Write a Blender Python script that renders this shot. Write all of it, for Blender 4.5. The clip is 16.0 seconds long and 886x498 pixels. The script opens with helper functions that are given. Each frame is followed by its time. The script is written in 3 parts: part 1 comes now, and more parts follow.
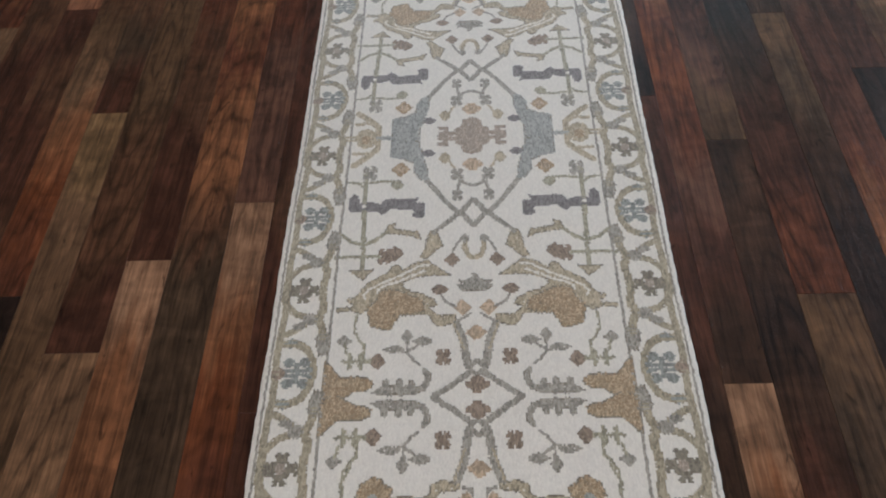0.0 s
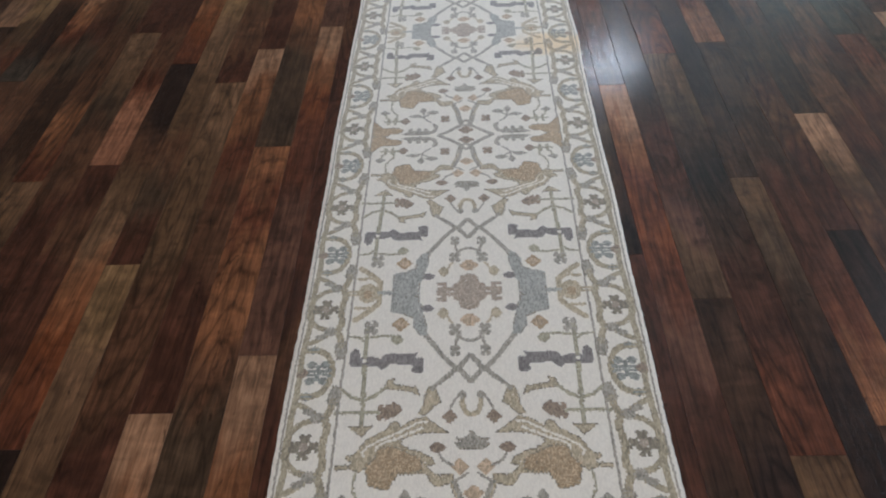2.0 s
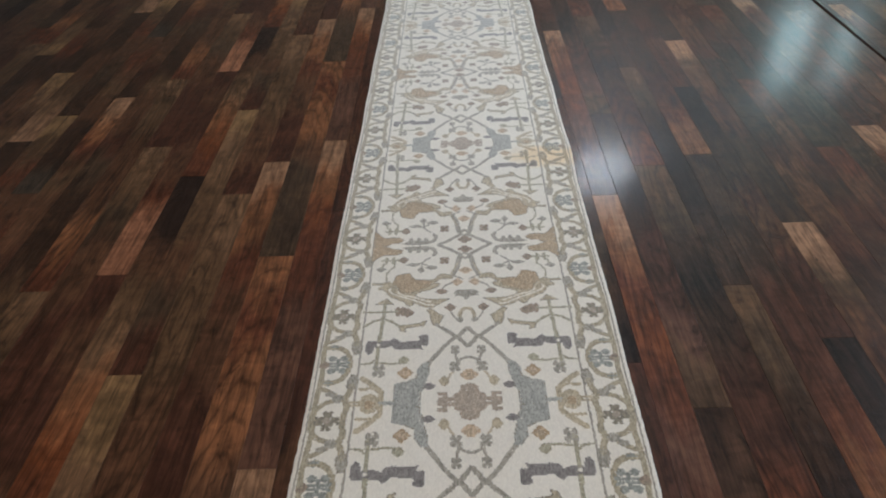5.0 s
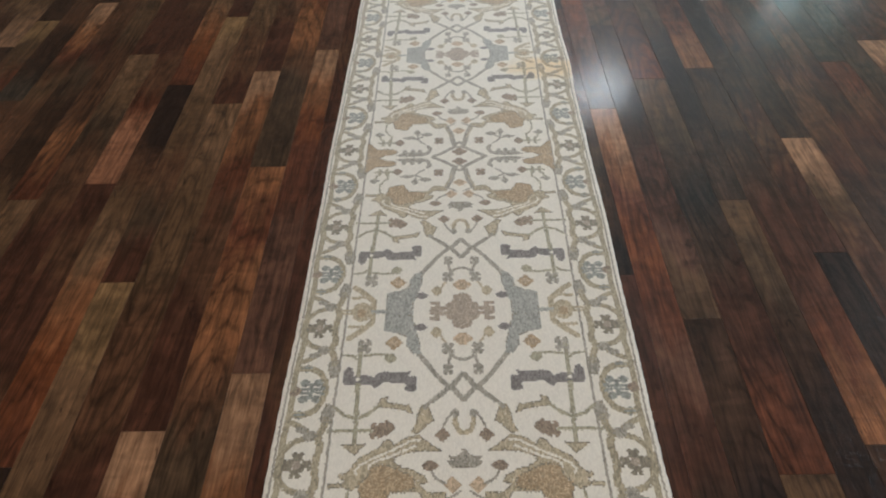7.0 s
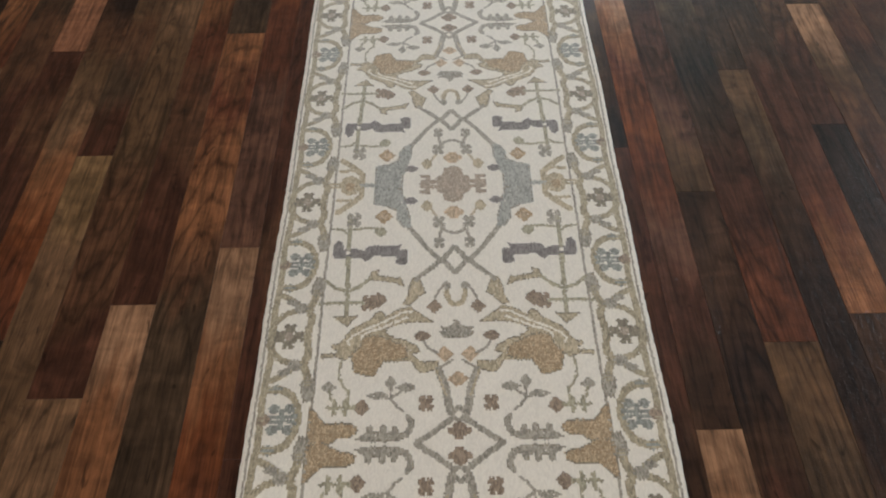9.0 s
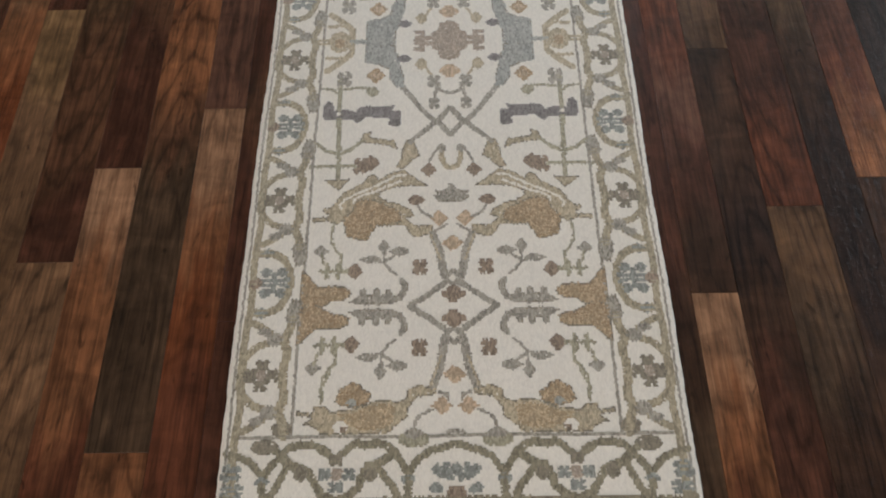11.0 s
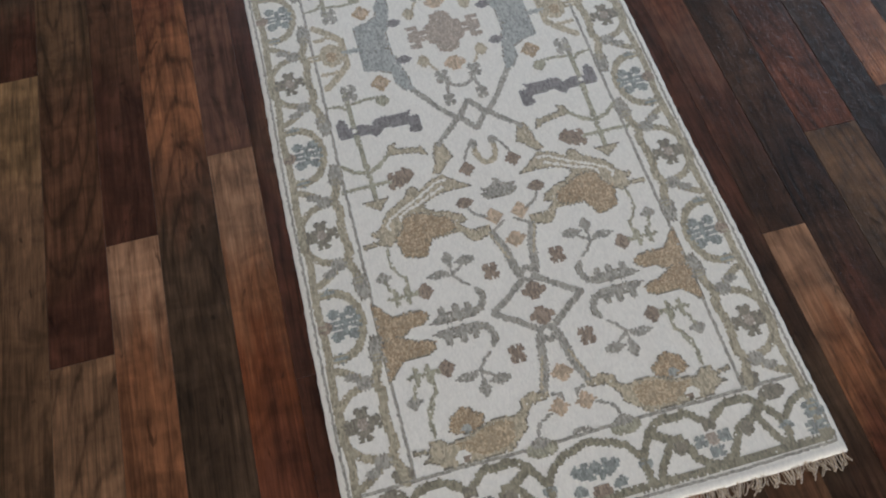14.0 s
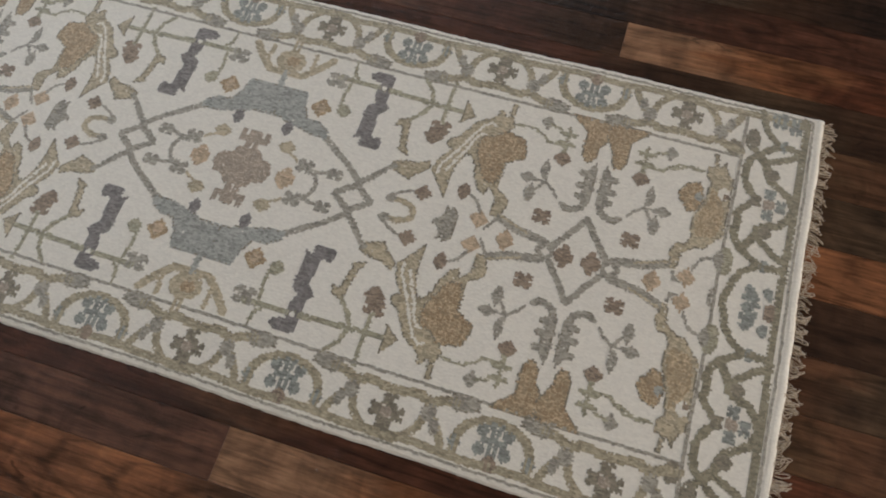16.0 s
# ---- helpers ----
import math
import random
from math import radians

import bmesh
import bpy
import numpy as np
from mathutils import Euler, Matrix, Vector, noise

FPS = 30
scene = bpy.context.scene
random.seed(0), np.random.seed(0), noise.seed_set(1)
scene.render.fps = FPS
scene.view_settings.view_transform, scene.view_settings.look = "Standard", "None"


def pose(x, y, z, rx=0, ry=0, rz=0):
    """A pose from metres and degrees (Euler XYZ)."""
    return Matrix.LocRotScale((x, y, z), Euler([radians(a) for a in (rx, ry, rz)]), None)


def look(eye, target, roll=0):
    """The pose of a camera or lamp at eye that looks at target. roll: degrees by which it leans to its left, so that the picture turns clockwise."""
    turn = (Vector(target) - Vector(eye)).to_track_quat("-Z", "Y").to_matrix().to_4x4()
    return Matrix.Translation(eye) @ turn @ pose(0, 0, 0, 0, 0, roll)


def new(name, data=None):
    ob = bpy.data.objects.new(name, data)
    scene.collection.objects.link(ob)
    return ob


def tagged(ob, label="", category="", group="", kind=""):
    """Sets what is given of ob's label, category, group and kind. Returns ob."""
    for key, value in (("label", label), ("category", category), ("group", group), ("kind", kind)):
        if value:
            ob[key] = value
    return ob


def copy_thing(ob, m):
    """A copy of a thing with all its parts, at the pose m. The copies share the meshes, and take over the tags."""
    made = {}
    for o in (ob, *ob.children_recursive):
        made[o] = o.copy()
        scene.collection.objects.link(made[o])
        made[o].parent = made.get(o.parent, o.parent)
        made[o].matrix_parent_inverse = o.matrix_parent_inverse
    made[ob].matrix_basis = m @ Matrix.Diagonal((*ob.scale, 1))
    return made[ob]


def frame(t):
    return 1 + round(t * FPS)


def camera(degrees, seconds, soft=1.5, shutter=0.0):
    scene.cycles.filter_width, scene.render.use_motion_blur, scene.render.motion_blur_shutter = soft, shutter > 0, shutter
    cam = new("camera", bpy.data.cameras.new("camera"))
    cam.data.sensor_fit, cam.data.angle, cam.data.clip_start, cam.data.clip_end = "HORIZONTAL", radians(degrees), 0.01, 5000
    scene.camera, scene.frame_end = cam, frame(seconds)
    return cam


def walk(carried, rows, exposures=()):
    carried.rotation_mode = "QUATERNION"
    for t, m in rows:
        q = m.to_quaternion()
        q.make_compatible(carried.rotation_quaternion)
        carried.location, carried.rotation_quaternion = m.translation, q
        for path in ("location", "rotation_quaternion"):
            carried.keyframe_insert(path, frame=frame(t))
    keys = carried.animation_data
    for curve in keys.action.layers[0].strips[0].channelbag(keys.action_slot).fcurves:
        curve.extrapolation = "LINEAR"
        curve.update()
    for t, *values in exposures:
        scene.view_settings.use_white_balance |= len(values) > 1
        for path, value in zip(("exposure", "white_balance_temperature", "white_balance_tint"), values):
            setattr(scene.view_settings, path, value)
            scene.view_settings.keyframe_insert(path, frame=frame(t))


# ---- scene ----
cam = camera(64.3, 16.0, soft=2.0)
PATH = [
    (0, (0.005, -0.111, 1.199), (-0.091, 1.004, -0.459), -5.5),
    (0.5, (0.001, -0.105, 1.219), (-0.077, 1.075, -0.394), -4.1),
    (1, (0.001, -0.104, 1.238), (-0.087, 1.145, -0.323), -4.0),
    (1.5, (0.004, -0.097, 1.271), (-0.082, 1.223, -0.229), -4.0),
    (2, (0.002, -0.093, 1.289), (-0.072, 1.294, -0.15), -3.5),
    (2.5, (0.003, -0.09, 1.307), (-0.081, 1.352, -0.076), -3.9),
    (3, (-0.003, -0.09, 1.32), (-0.082, 1.409, -0.002), -3.1),
    (3.5, (-0.004, -0.088, 1.333), (-0.075, 1.448, 0.054), -3.2),
    (4, (-0.001, -0.089, 1.341), (-0.068, 1.475, 0.097), -3.4),
    (4.2, (-0.001, -0.091, 1.343), (-0.062, 1.485, 0.113), -3.2),
    (6.3, (-0.004, -0.109, 1.311), (-0.071, 1.439, 0.047), -3.0),
    (6.5, (-0.006, -0.105, 1.311), (-0.074, 1.396, -0.009), -2.7),
    (7, (-0.002, -0.111, 1.296), (-0.051, 1.322, -0.098), -2.4),
    (7.5, (-0.001, -0.116, 1.282), (-0.032, 1.26, -0.168), -2.3),
    (8, (0.009, -0.113, 1.28), (-0.02, 1.199, -0.228), -2.3),
    (8.5, (0.01, -0.099, 1.269), (-0.032, 1.14, -0.3), -2.6),
    (9, (-0.018, -0.102, 1.258), (-0.028, 1.077, -0.357), -1.4),
    (9.5, (-0.006, -0.097, 1.234), (-0.019, 0.97, -0.457), -1.9),
    (10, (-0.004, -0.095, 1.215), (-0.023, 0.899, -0.521), -2.0),
    (10.2, (-0.003, -0.095, 1.212), (-0.024, 0.87, -0.539), -2.1),
    (12.3, (-0.004, -0.102, 1.209), (-0.033, 0.701, -0.622), -1.9),
    (12.5, (-0.002, -0.097, 1.21), (-0.039, 0.703, -0.623), -2.0),
    (13, (-0.098, -0.107, 1.195), (-0.045, 0.746, -0.613), -0.5),
    (13.5, (-0.168, -0.075, 1.19), (-0.109, 0.774, -0.62), -4.4),
    (14, (-0.255, -0.002, 1.165), (-0.062, 0.808, -0.653), -1.8),
    (14.5, (-0.331, 0.093, 1.16), (0.008, 0.751, -0.698), -6.0),
    (15, (-0.375, 0.179, 1.152), (0.123, 0.663, -0.724), -2.2),
    (15.5, (-0.425, 0.305, 1.154), (0.183, 0.707, -0.709), -7.2),
    (16, (-0.462, 0.422, 1.144), (0.218, 0.706, -0.715), -5.3),
]
# the phone's exposure and white balance drift as it tilts and turns
LOOKS = [(0.0, 0.38, 6000, 11), (4.0, 0.34, 6100, 10), (6.5, 0.40, 6600, 9), (8.0, 0.42, 6600, 8), (10.0, 0.40, 6500, 10), (12.5, 0.34, 6150, 10), (14.0, 0.32, 5800, 9), (14.7, 0.28, 5950, 9), (15.5, 0.27, 6250, 10), (16.0, 0.13, 6450, 10)]
walk(cam, [(t, look(eye, target, roll)) for t, eye, target, roll in PATH], LOOKS)

# ---- world and light ----
world = bpy.data.worlds.new("world")
scene.world = world
world.use_nodes = True
wn = world.node_tree
sky = wn.nodes.new("ShaderNodeTexSky")
sky.sky_type, sky.sun_disc = "NISHITA", False
sky.sun_elevation, sky.sun_rotation = radians(40), radians(200)
wn.nodes["Background"].inputs[1].default_value = 0.12
wn.links.new(sky.outputs[0], wn.nodes["Background"].inputs[0])


N_POWER, E_POWER, S_POWER, LAMP_GLOW = 17, 45, 288, 50


def area_light(name, m, w, h, power, colour):
    d = bpy.data.lights.new(name, "AREA")
    d.shape, d.size, d.size_y, d.energy, d.color = "RECTANGLE", w, h, power, colour
    ob = new(name, d)
    ob.matrix_world = m
    return ob


# daylight at the north panes; the east and south windows are added fills, unseen
area_light("window_daylight_north", look((3.42, 7.0, 1.73), (2.8, 0, 1.2)), 0.36, 0.85, 0.55 * N_POWER, (0.68, 0.97, 1.0))
area_light("window_daylight_north", look((3.97, 7.0, 1.78), (3.2, 0, 1.2)), 0.26, 0.75, 0.26 * N_POWER, (0.68, 0.97, 1.0))
area_light("window_daylight_east", look((4.3, 2.6, 1.5), (0.0, 2.4, 0.5)), 4.0, 1.45, E_POWER, (0.93, 0.97, 1.0))
area_light("window_daylight_south", look((-0.9, -6.1, 1.55), (-0.3, 3, 0.5)), 4.0, 1.4, S_POWER, (1.0, 0.90, 0.79))


# ---- materials ----
TOP = 0.010  # height of the pile


def material(name, rough=0.6, metal=0.0):
    m = bpy.data.materials.new(name)
    m.use_nodes = True
    b = m.node_tree.nodes["Principled BSDF"]
    b.inputs["Roughness"].default_value, b.inputs["Metallic"].default_value = rough, metal
    return m, m.node_tree.nodes, m.node_tree.links, b


def ramp(nodes, stops):
    r = nodes.new("ShaderNodeValToRGB")
    e = r.color_ramp.elements
    while len(e) < len(stops):
        e.new(0.5)
    for k, (p, c) in enumerate(stops):
        e[k].position, e[k].color = p, (*c, 1)
    return r


def tex(nodes, links, vec, scale, detail=4.0, rough=0.55, dist=0.0):
    n = nodes.new("ShaderNodeTexNoise")
    n.inputs["Scale"].default_value, n.inputs["Detail"].default_value = scale, detail
    n.inputs["Roughness"].default_value, n.inputs["Distortion"].default_value = rough, dist
    links.new(vec, n.inputs["Vector"])
    return n.outputs["Fac"]


def math_node(nodes, links, op, a, b):
    n = nodes.new("ShaderNodeMath")
    n.operation = op
    for k, v in enumerate((a, b)):
        if isinstance(v, (int, float)):
            n.inputs[k].default_value = v
        else:
            links.new(v, n.inputs[k])
    return n.outputs[0]


def mix(nodes, links, kind, fac, a, b):
    n = nodes.new("ShaderNodeMix")
    n.data_type, n.blend_type = "RGBA", kind
    for slot, v in ((0, fac), (6, a), (7, b)):
        if isinstance(v, (int, float)):
            n.inputs[slot].default_value = v
        elif isinstance(v, tuple):
            n.inputs[slot].default_value = (*v, 1)
        else:
            links.new(v, n.inputs[slot])
    return n.outputs[2]


# base colours of the printed wood, by letter
TONES = {
    "T": (0.262, 0.154, 0.096), "Y": (0.195, 0.122, 0.064), "P": (0.265, 0.126, 0.076), "O": (0.178, 0.082, 0.042),
    "R": (0.130, 0.046, 0.021), "r": (0.098, 0.037, 0.021), "M": (0.094, 0.048, 0.033), "B": (0.085, 0.043, 0.025),
    "u": (0.058, 0.025, 0.016), "D": (0.041, 0.022, 0.0135), "K": (0.022, 0.013, 0.010), "G": (0.054, 0.035, 0.022),
    "g": (0.050, 0.039, 0.029), "o": (0.086, 0.051, 0.029), "A": (0.138, 0.082, 0.048),
}


def wood(name, tones, ring=0.3):
    """Printed laminate plank: its tone changes along the board, letter by letter from the near end, with long fibres, soft cross figure and, where ring is high, cathedral rings."""
    m, n, l, b = material(name, 0.36)
    tc, info = n.new("ShaderNodeTexCoord"), n.new("ShaderNodeObjectInfo")
    geo = n.new("ShaderNodeNewGeometry")
    shift = n.new("ShaderNodeVectorMath")
    shift.operation = "MULTIPLY_ADD"
    l.new(info.outputs["Random"], shift.inputs[0])
    shift.inputs[1].default_value = (37.0, 91.0, 13.0)
    l.new(tc.outputs["Object"], shift.inputs[2])
    b.inputs["Specular IOR Level"].default_value = 0.10

    def squeezed(sx, sy):
        mp = n.new("ShaderNodeMapping")
        mp.inputs["Scale"].default_value = (sx, sy, 1.0)
        l.new(shift.outputs[0], mp.inputs["Vector"])
        return mp.outputs[0]

    def shade(fac, *stops):
        r = ramp(n, [(p, v if isinstance(v, tuple) else (v, v * 0.985, v * 0.97)) for p, v in stops])
        l.new(fac, r.inputs[0])
        return r.outputs[0]

    sep = n.new("ShaderNodeSeparateXYZ")
    l.new(tc.outputs["Generated"], sep.inputs[0])
    drift = math_node(n, l, "SUBTRACT", tex(n, l, squeezed(1.0, 0.22), 16.0, 4.0, 0.6, 0.4), 0.5)
    along = math_node(n, l, "ADD", sep.outputs[1], math_node(n, l, "MULTIPLY", drift, 0.34))
    count = len(tones)
    tone = ramp(n, [((k + 0.5) / count, TONES[c]) for k, c in enumerate(tones)])
    tone.color_ramp.interpolation = "EASE"
    l.new(along, tone.inputs[0])
    c = tone.outputs[0]
    # growth rings: long ellipses about a heart that lies somewhere near each board
    heart = n.new("ShaderNodeVectorMath")
    heart.operation = "MULTIPLY_ADD"
    dice = n.new("ShaderNodeTexWhiteNoise")
    dice.noise_dimensions = "1D"
    l.new(info.outputs["Random"], dice.inputs["W"])
    l.new(dice.outputs["Color"], heart.inputs[0])
    heart.inputs[1].default_value = (0.14, 1.5, 0.0)
    l.new(tc.outputs["Object"], heart.inputs[2])
    ringmap = n.new("ShaderNodeMapping")
    ringmap.inputs["Location"].default_value = (-0.07, -0.06, 0.0)
    ringmap.inputs["Scale"].default_value = (1.0, 0.14, 0.0)
    l.new(heart.outputs[0], ringmap.inputs["Vector"])
    wave = n.new("ShaderNodeTexWave")
    wave.wave_type, wave.rings_direction = "RINGS", "Z"
    wave.inputs["Scale"].default_value, wave.inputs["Distortion"].default_value = 20.0, 4.0
    wave.inputs["Detail"].default_value, wave.inputs["Detail Scale"].default_value = 3.0, 1.4
    l.new(ringmap.outputs[0], wave.inputs["Vector"])
    patchy = n.new("ShaderNodeMapRange")
    patchy.inputs["From Min"].default_value, patchy.inputs["From Max"].default_value = 0.41, 0.56
    patchy.inputs["To Min"].default_value, patchy.inputs["To Max"].default_value = 0.0, min(1.0, 0.2 + ring)
    l.new(tex(n, l, squeezed(0.6, 0.16), 17.0, 2.0), patchy.inputs["Value"])
    c = mix(n, l, "MULTIPLY", patchy.outputs[0], c, shade(wave.outputs["Fac"], (0.0, 0.52), (0.13, 0.92), (0.55, 1.02), (1.0, 1.16)))
    # long fibres at two widths, cross figure and broad stains
    fine = tex(n, l, squeezed(1.0, 0.04), 210.0, 3.0, 0.75)
    c = mix(n, l, "MULTIPLY", 0.5, c, shade(fine, (0.34, 0.42), (0.6, 1.22)))
    c = mix(n, l, "MULTIPLY", 0.8, c, shade(tex(n, l, squeezed(1.0, 0.05), 62.0, 4.0, 0.65, 1.0), (0.34, 0.45), (0.5, 1.0), (0.68, 1.28)))
    c = mix(n, l, "MULTIPLY", 0.7, c, shade(tex(n, l, squeezed(0.45, 1.0), 22.0, 3.0, 0.5, 1.2), (0.33, 0.74), (0.67, 1.28)))
    c = mix(n, l, "MULTIPLY", 0.85, c, shade(tex(n, l, squeezed(1.0, 0.38), 19.0, 4.0, 0.55, 1.1), (0.3, 0.5), (0.48, 0.96), (0.7, 1.4)))
    # small dark knots and mineral flecks
    fleck = tex(n, l, squeezed(1.0, 0.3), 46.0, 2.0, 0.5, 1.5)
    c = mix(n, l, "MULTIPLY", 0.75, c, shade(fleck, (0.25, 0.3), (0.34, 1.0)))
    hv = n.new("ShaderNodeHueSaturation")
    hv.inputs["Saturation"].default_value = 1.03
    l.new(c, hv.inputs["Color"])
    l.new(math_node(n, l, "ADD", 1.04, math_node(n, l, "MULTIPLY", info.outputs["Random"], 0.24)), hv.inputs["Value"])
    l.new(hv.outputs[0], b.inputs["Base Color"])
    # worn lacquer: uneven gloss over a duller print, embossed with pores
    worn = tex(n, l, geo.outputs["Position"], 26.0, 5.0, 0.65)
    for socket, span in (("Roughness", BODY_ROUGH), ("Coat Roughness", COAT_ROUGH)):
        rr = n.new("ShaderNodeMapRange")
        rr.inputs["To Min"].default_value, rr.inputs["To Max"].default_value = span
        l.new(worn, rr.inputs["Value"])
        l.new(rr.outputs[0], b.inputs[socket])
    b.inputs["Coat Weight"].default_value, b.inputs["Coat IOR"].default_value = COAT, 1.38
    pores = tex(n, l, squeezed(1.0, 0.35), 210.0, 2.0, 0.6, 0.8)
    ripple = tex(n, l, geo.outputs["Position"], 70.0, 3.0, 0.6)
    web = math_node(n, l, "ABSOLUTE", math_node(n, l, "SUBTRACT", tex(n, l, squeezed(1.0, 0.8), 85.0, 3.0, 0.7, 0.6), 0.5), 0.0)
    crease = math_node(n, l, "MINIMUM", math_node(n, l, "MULTIPLY", web, 22.0), 1.0)
    bump = n.new("ShaderNodeBump")
    bump.inputs["Strength"].default_value, bump.inputs["Distance"].default_value = 0.26, 0.0011
    l.new(math_node(n, l, "ADD", math_node(n, l, "ADD", math_node(n, l, "MULTIPLY", pores, 0.9), math_node(n, l, "MULTIPLY", ripple, 0.6)), math_node(n, l, "MULTIPLY", crease, 0.85)), bump.inputs["Height"])
    for socket in ("Normal", "Coat Normal"):
        l.new(bump.outputs[0], b.inputs[socket])
    return m


BODY_ROUGH, COAT_ROUGH, COAT = (0.28, 0.40), (0.07, 0.16), 0.46
DARK_WOOD = wood("wood_dark", "DDGDD")


def yarn(name, colour, spread=0.12, second=None):
    """Wool knots: mottled colour from knot to knot, soft and rough."""
    m, n, l, b = material(name, 0.95)
    b.inputs["Specular IOR Level"].default_value = 0.12
    b.inputs["Sheen Weight"].default_value, b.inputs["Sheen Roughness"].default_value = (0.2 if spread < 0.12 else 1.0), 0.5
    geo = n.new("ShaderNodeNewGeometry")
    rows = n.new("ShaderNodeMapping")
    rows.inputs["Scale"].default_value = (1.0, 0.55, 1.0)
    l.new(geo.outputs["Position"], rows.inputs["Vector"])
    knot = n.new("ShaderNodeTexVoronoi")
    knot.inputs["Scale"].default_value = 300.0
    l.new(rows.outputs[0], knot.inputs["Vector"])
    grey = n.new("ShaderNodeRGBToBW")
    l.new(knot.outputs["Color"], grey.inputs[0])
    cloud = tex(n, l, geo.outputs["Position"], 14.0, 4.0)
    dark = tuple(v * (1 - 1.25 * spread) for v in colour)
    lite = tuple(min(0.9, v * (1 + 1.05 * spread)) for v in colour)
    rm = ramp(n, [(0.15, dark), (0.75, lite)])
    l.new(math_node(n, l, "ADD", math_node(n, l, "MULTIPLY", grey.outputs[0], 0.72), math_node(n, l, "MULTIPLY", cloud, 0.3)), rm.inputs[0])
    c = rm.outputs[0]
    if second:
        c = mix(n, l, "MIX", math_node(n, l, "GREATER_THAN", tex(n, l, geo.outputs["Position"], 260.0, 2.0), 0.54), c, second)
    # an old tea-coloured spill by the edge of the rug
    away = n.new("ShaderNodeVectorMath")
    away.operation = "SUBTRACT"
    l.new(geo.outputs["Position"], away.inputs[0])
    away.inputs[1].default_value = (0.31, 2.12, TOP)
    flat = n.new("ShaderNodeVectorMath")
    flat.operation = "MULTIPLY"
    l.new(away.outputs[0], flat.inputs[0])
    flat.inputs[1].default_value = (6.2, 11.0, 0.0)
    far = n.new("ShaderNodeVectorMath")
    far.operation = "LENGTH"
    l.new(flat.outputs[0], far.inputs[0])
    edge = ramp(n, [(0.5, (0.6, 0.6, 0.6)), (1.0, (0.0, 0.0, 0.0))])
    l.new(math_node(n, l, "ADD", far.outputs["Value"], math_node(n, l, "MULTIPLY", math_node(n, l, "SUBTRACT", tex(n, l, geo.outputs["Position"], 22.0, 3.0), 0.5), 0.9)), edge.inputs[0])
    c = mix(n, l, "MULTIPLY", edge.outputs[0], c, (1.0, 0.80, 0.52))
    l.new(c, b.inputs["Base Color"])
    bump = n.new("ShaderNodeBump")
    bump.inputs["Strength"].default_value, bump.inputs["Distance"].default_value = (0.28 if spread < 0.12 else 0.5), 0.0012
    l.new(math_node(n, l, "ADD", knot.outputs["Distance"], math_node(n, l, "MULTIPLY", tex(n, l, geo.outputs["Position"], 700.0, 2.0), 0.7)), bump.inputs["Height"])
    l.new(bump.outputs[0], b.inputs["Normal"])
    return m


YARNS = {
    "cream": yarn("cream_wool", (0.830, 0.800, 0.730), 0.05),
    "blue": yarn("slate_blue_wool", (0.356, 0.365, 0.340), 0.3),
    "teal": yarn("teal_wool", (0.275, 0.290, 0.268), 0.36),
    "dark": yarn("charcoal_wool", (0.215, 0.200, 0.196), 0.34),
    "grey": yarn("grey_wool", (0.351, 0.329, 0.281), 0.36),
    "khaki": yarn("khaki_wool", (0.464, 0.402, 0.286), 0.32),
    "gold": yarn("gold_wool", (0.459, 0.356, 0.232), 0.34, (0.330, 0.232, 0.138)),
    "tan": yarn("tan_wool", (0.486, 0.389, 0.259), 0.34, (0.370, 0.280, 0.172)),
    "brown": yarn("cocoa_wool", (0.285, 0.222, 0.168), 0.38),
    "taupe": yarn("taupe_wool", (0.421, 0.351, 0.283), 0.3, (0.335, 0.285, 0.232)),
    "orange": yarn("apricot_wool", (0.508, 0.394, 0.275), 0.34),
    "beige": yarn("beige_wool", (0.378, 0.333, 0.238), 0.36),
    "olive": yarn("olive_wool", (0.262, 0.238, 0.170), 0.38),
    "rim": yarn("umber_grey_wool", (0.240, 0.215, 0.165), 0.32),
    "green": yarn("sage_wool", (0.373, 0.351, 0.259), 0.36),
}


def plaster(name, colour):
    m, n, l, b = material(name, 0.9)
    geo = n.new("ShaderNodeNewGeometry")
    v = tex(n, l, geo.outputs["Position"], 3.0, 5.0)
    rm = ramp(n, [(0.3, tuple(c * 0.94 for c in colour)), (0.7, colour)])
    l.new(v, rm.inputs[0])
    l.new(rm.outputs[0], b.inputs["Base Color"])
    return m


WALL, CEIL = plaster("wall_paint", (0.20, 0.19, 0.18)), plaster("ceiling_paint", (0.72, 0.72, 0.72))


# ---- building helpers ----
def mesh_from(name, bm, mat):
    me = bpy.data.meshes.new(name)
    bm.to_mesh(me)
    bm.free()
    for mm in mat if isinstance(mat, (list, tuple)) else [mat]:
        me.materials.append(mm)
    return me


def part(name, bm, mat, parent=None, label=""):
    ob = new(name, mesh_from(name, bm, mat))
    ob.parent = parent
    return tagged(ob, label) if label else ob


def box(bm, x0, x1, y0, y1, z0, z1):
    v = [bm.verts.new(p) for p in ((x0, y0, z0), (x1, y0, z0), (x1, y1, z0), (x0, y1, z0), (x0, y0, z1), (x1, y0, z1), (x1, y1, z1), (x0, y1, z1))]
    for f in ((3, 2, 1, 0), (4, 5, 6, 7), (0, 1, 5, 4), (1, 2, 6, 5), (2, 3, 7, 6), (3, 0, 4, 7)):
        bm.faces.new([v[k] for k in f])


def slab(name, dims, mat):
    bm = bmesh.new()
    box(bm, *dims)
    return part(name, bm, mat)


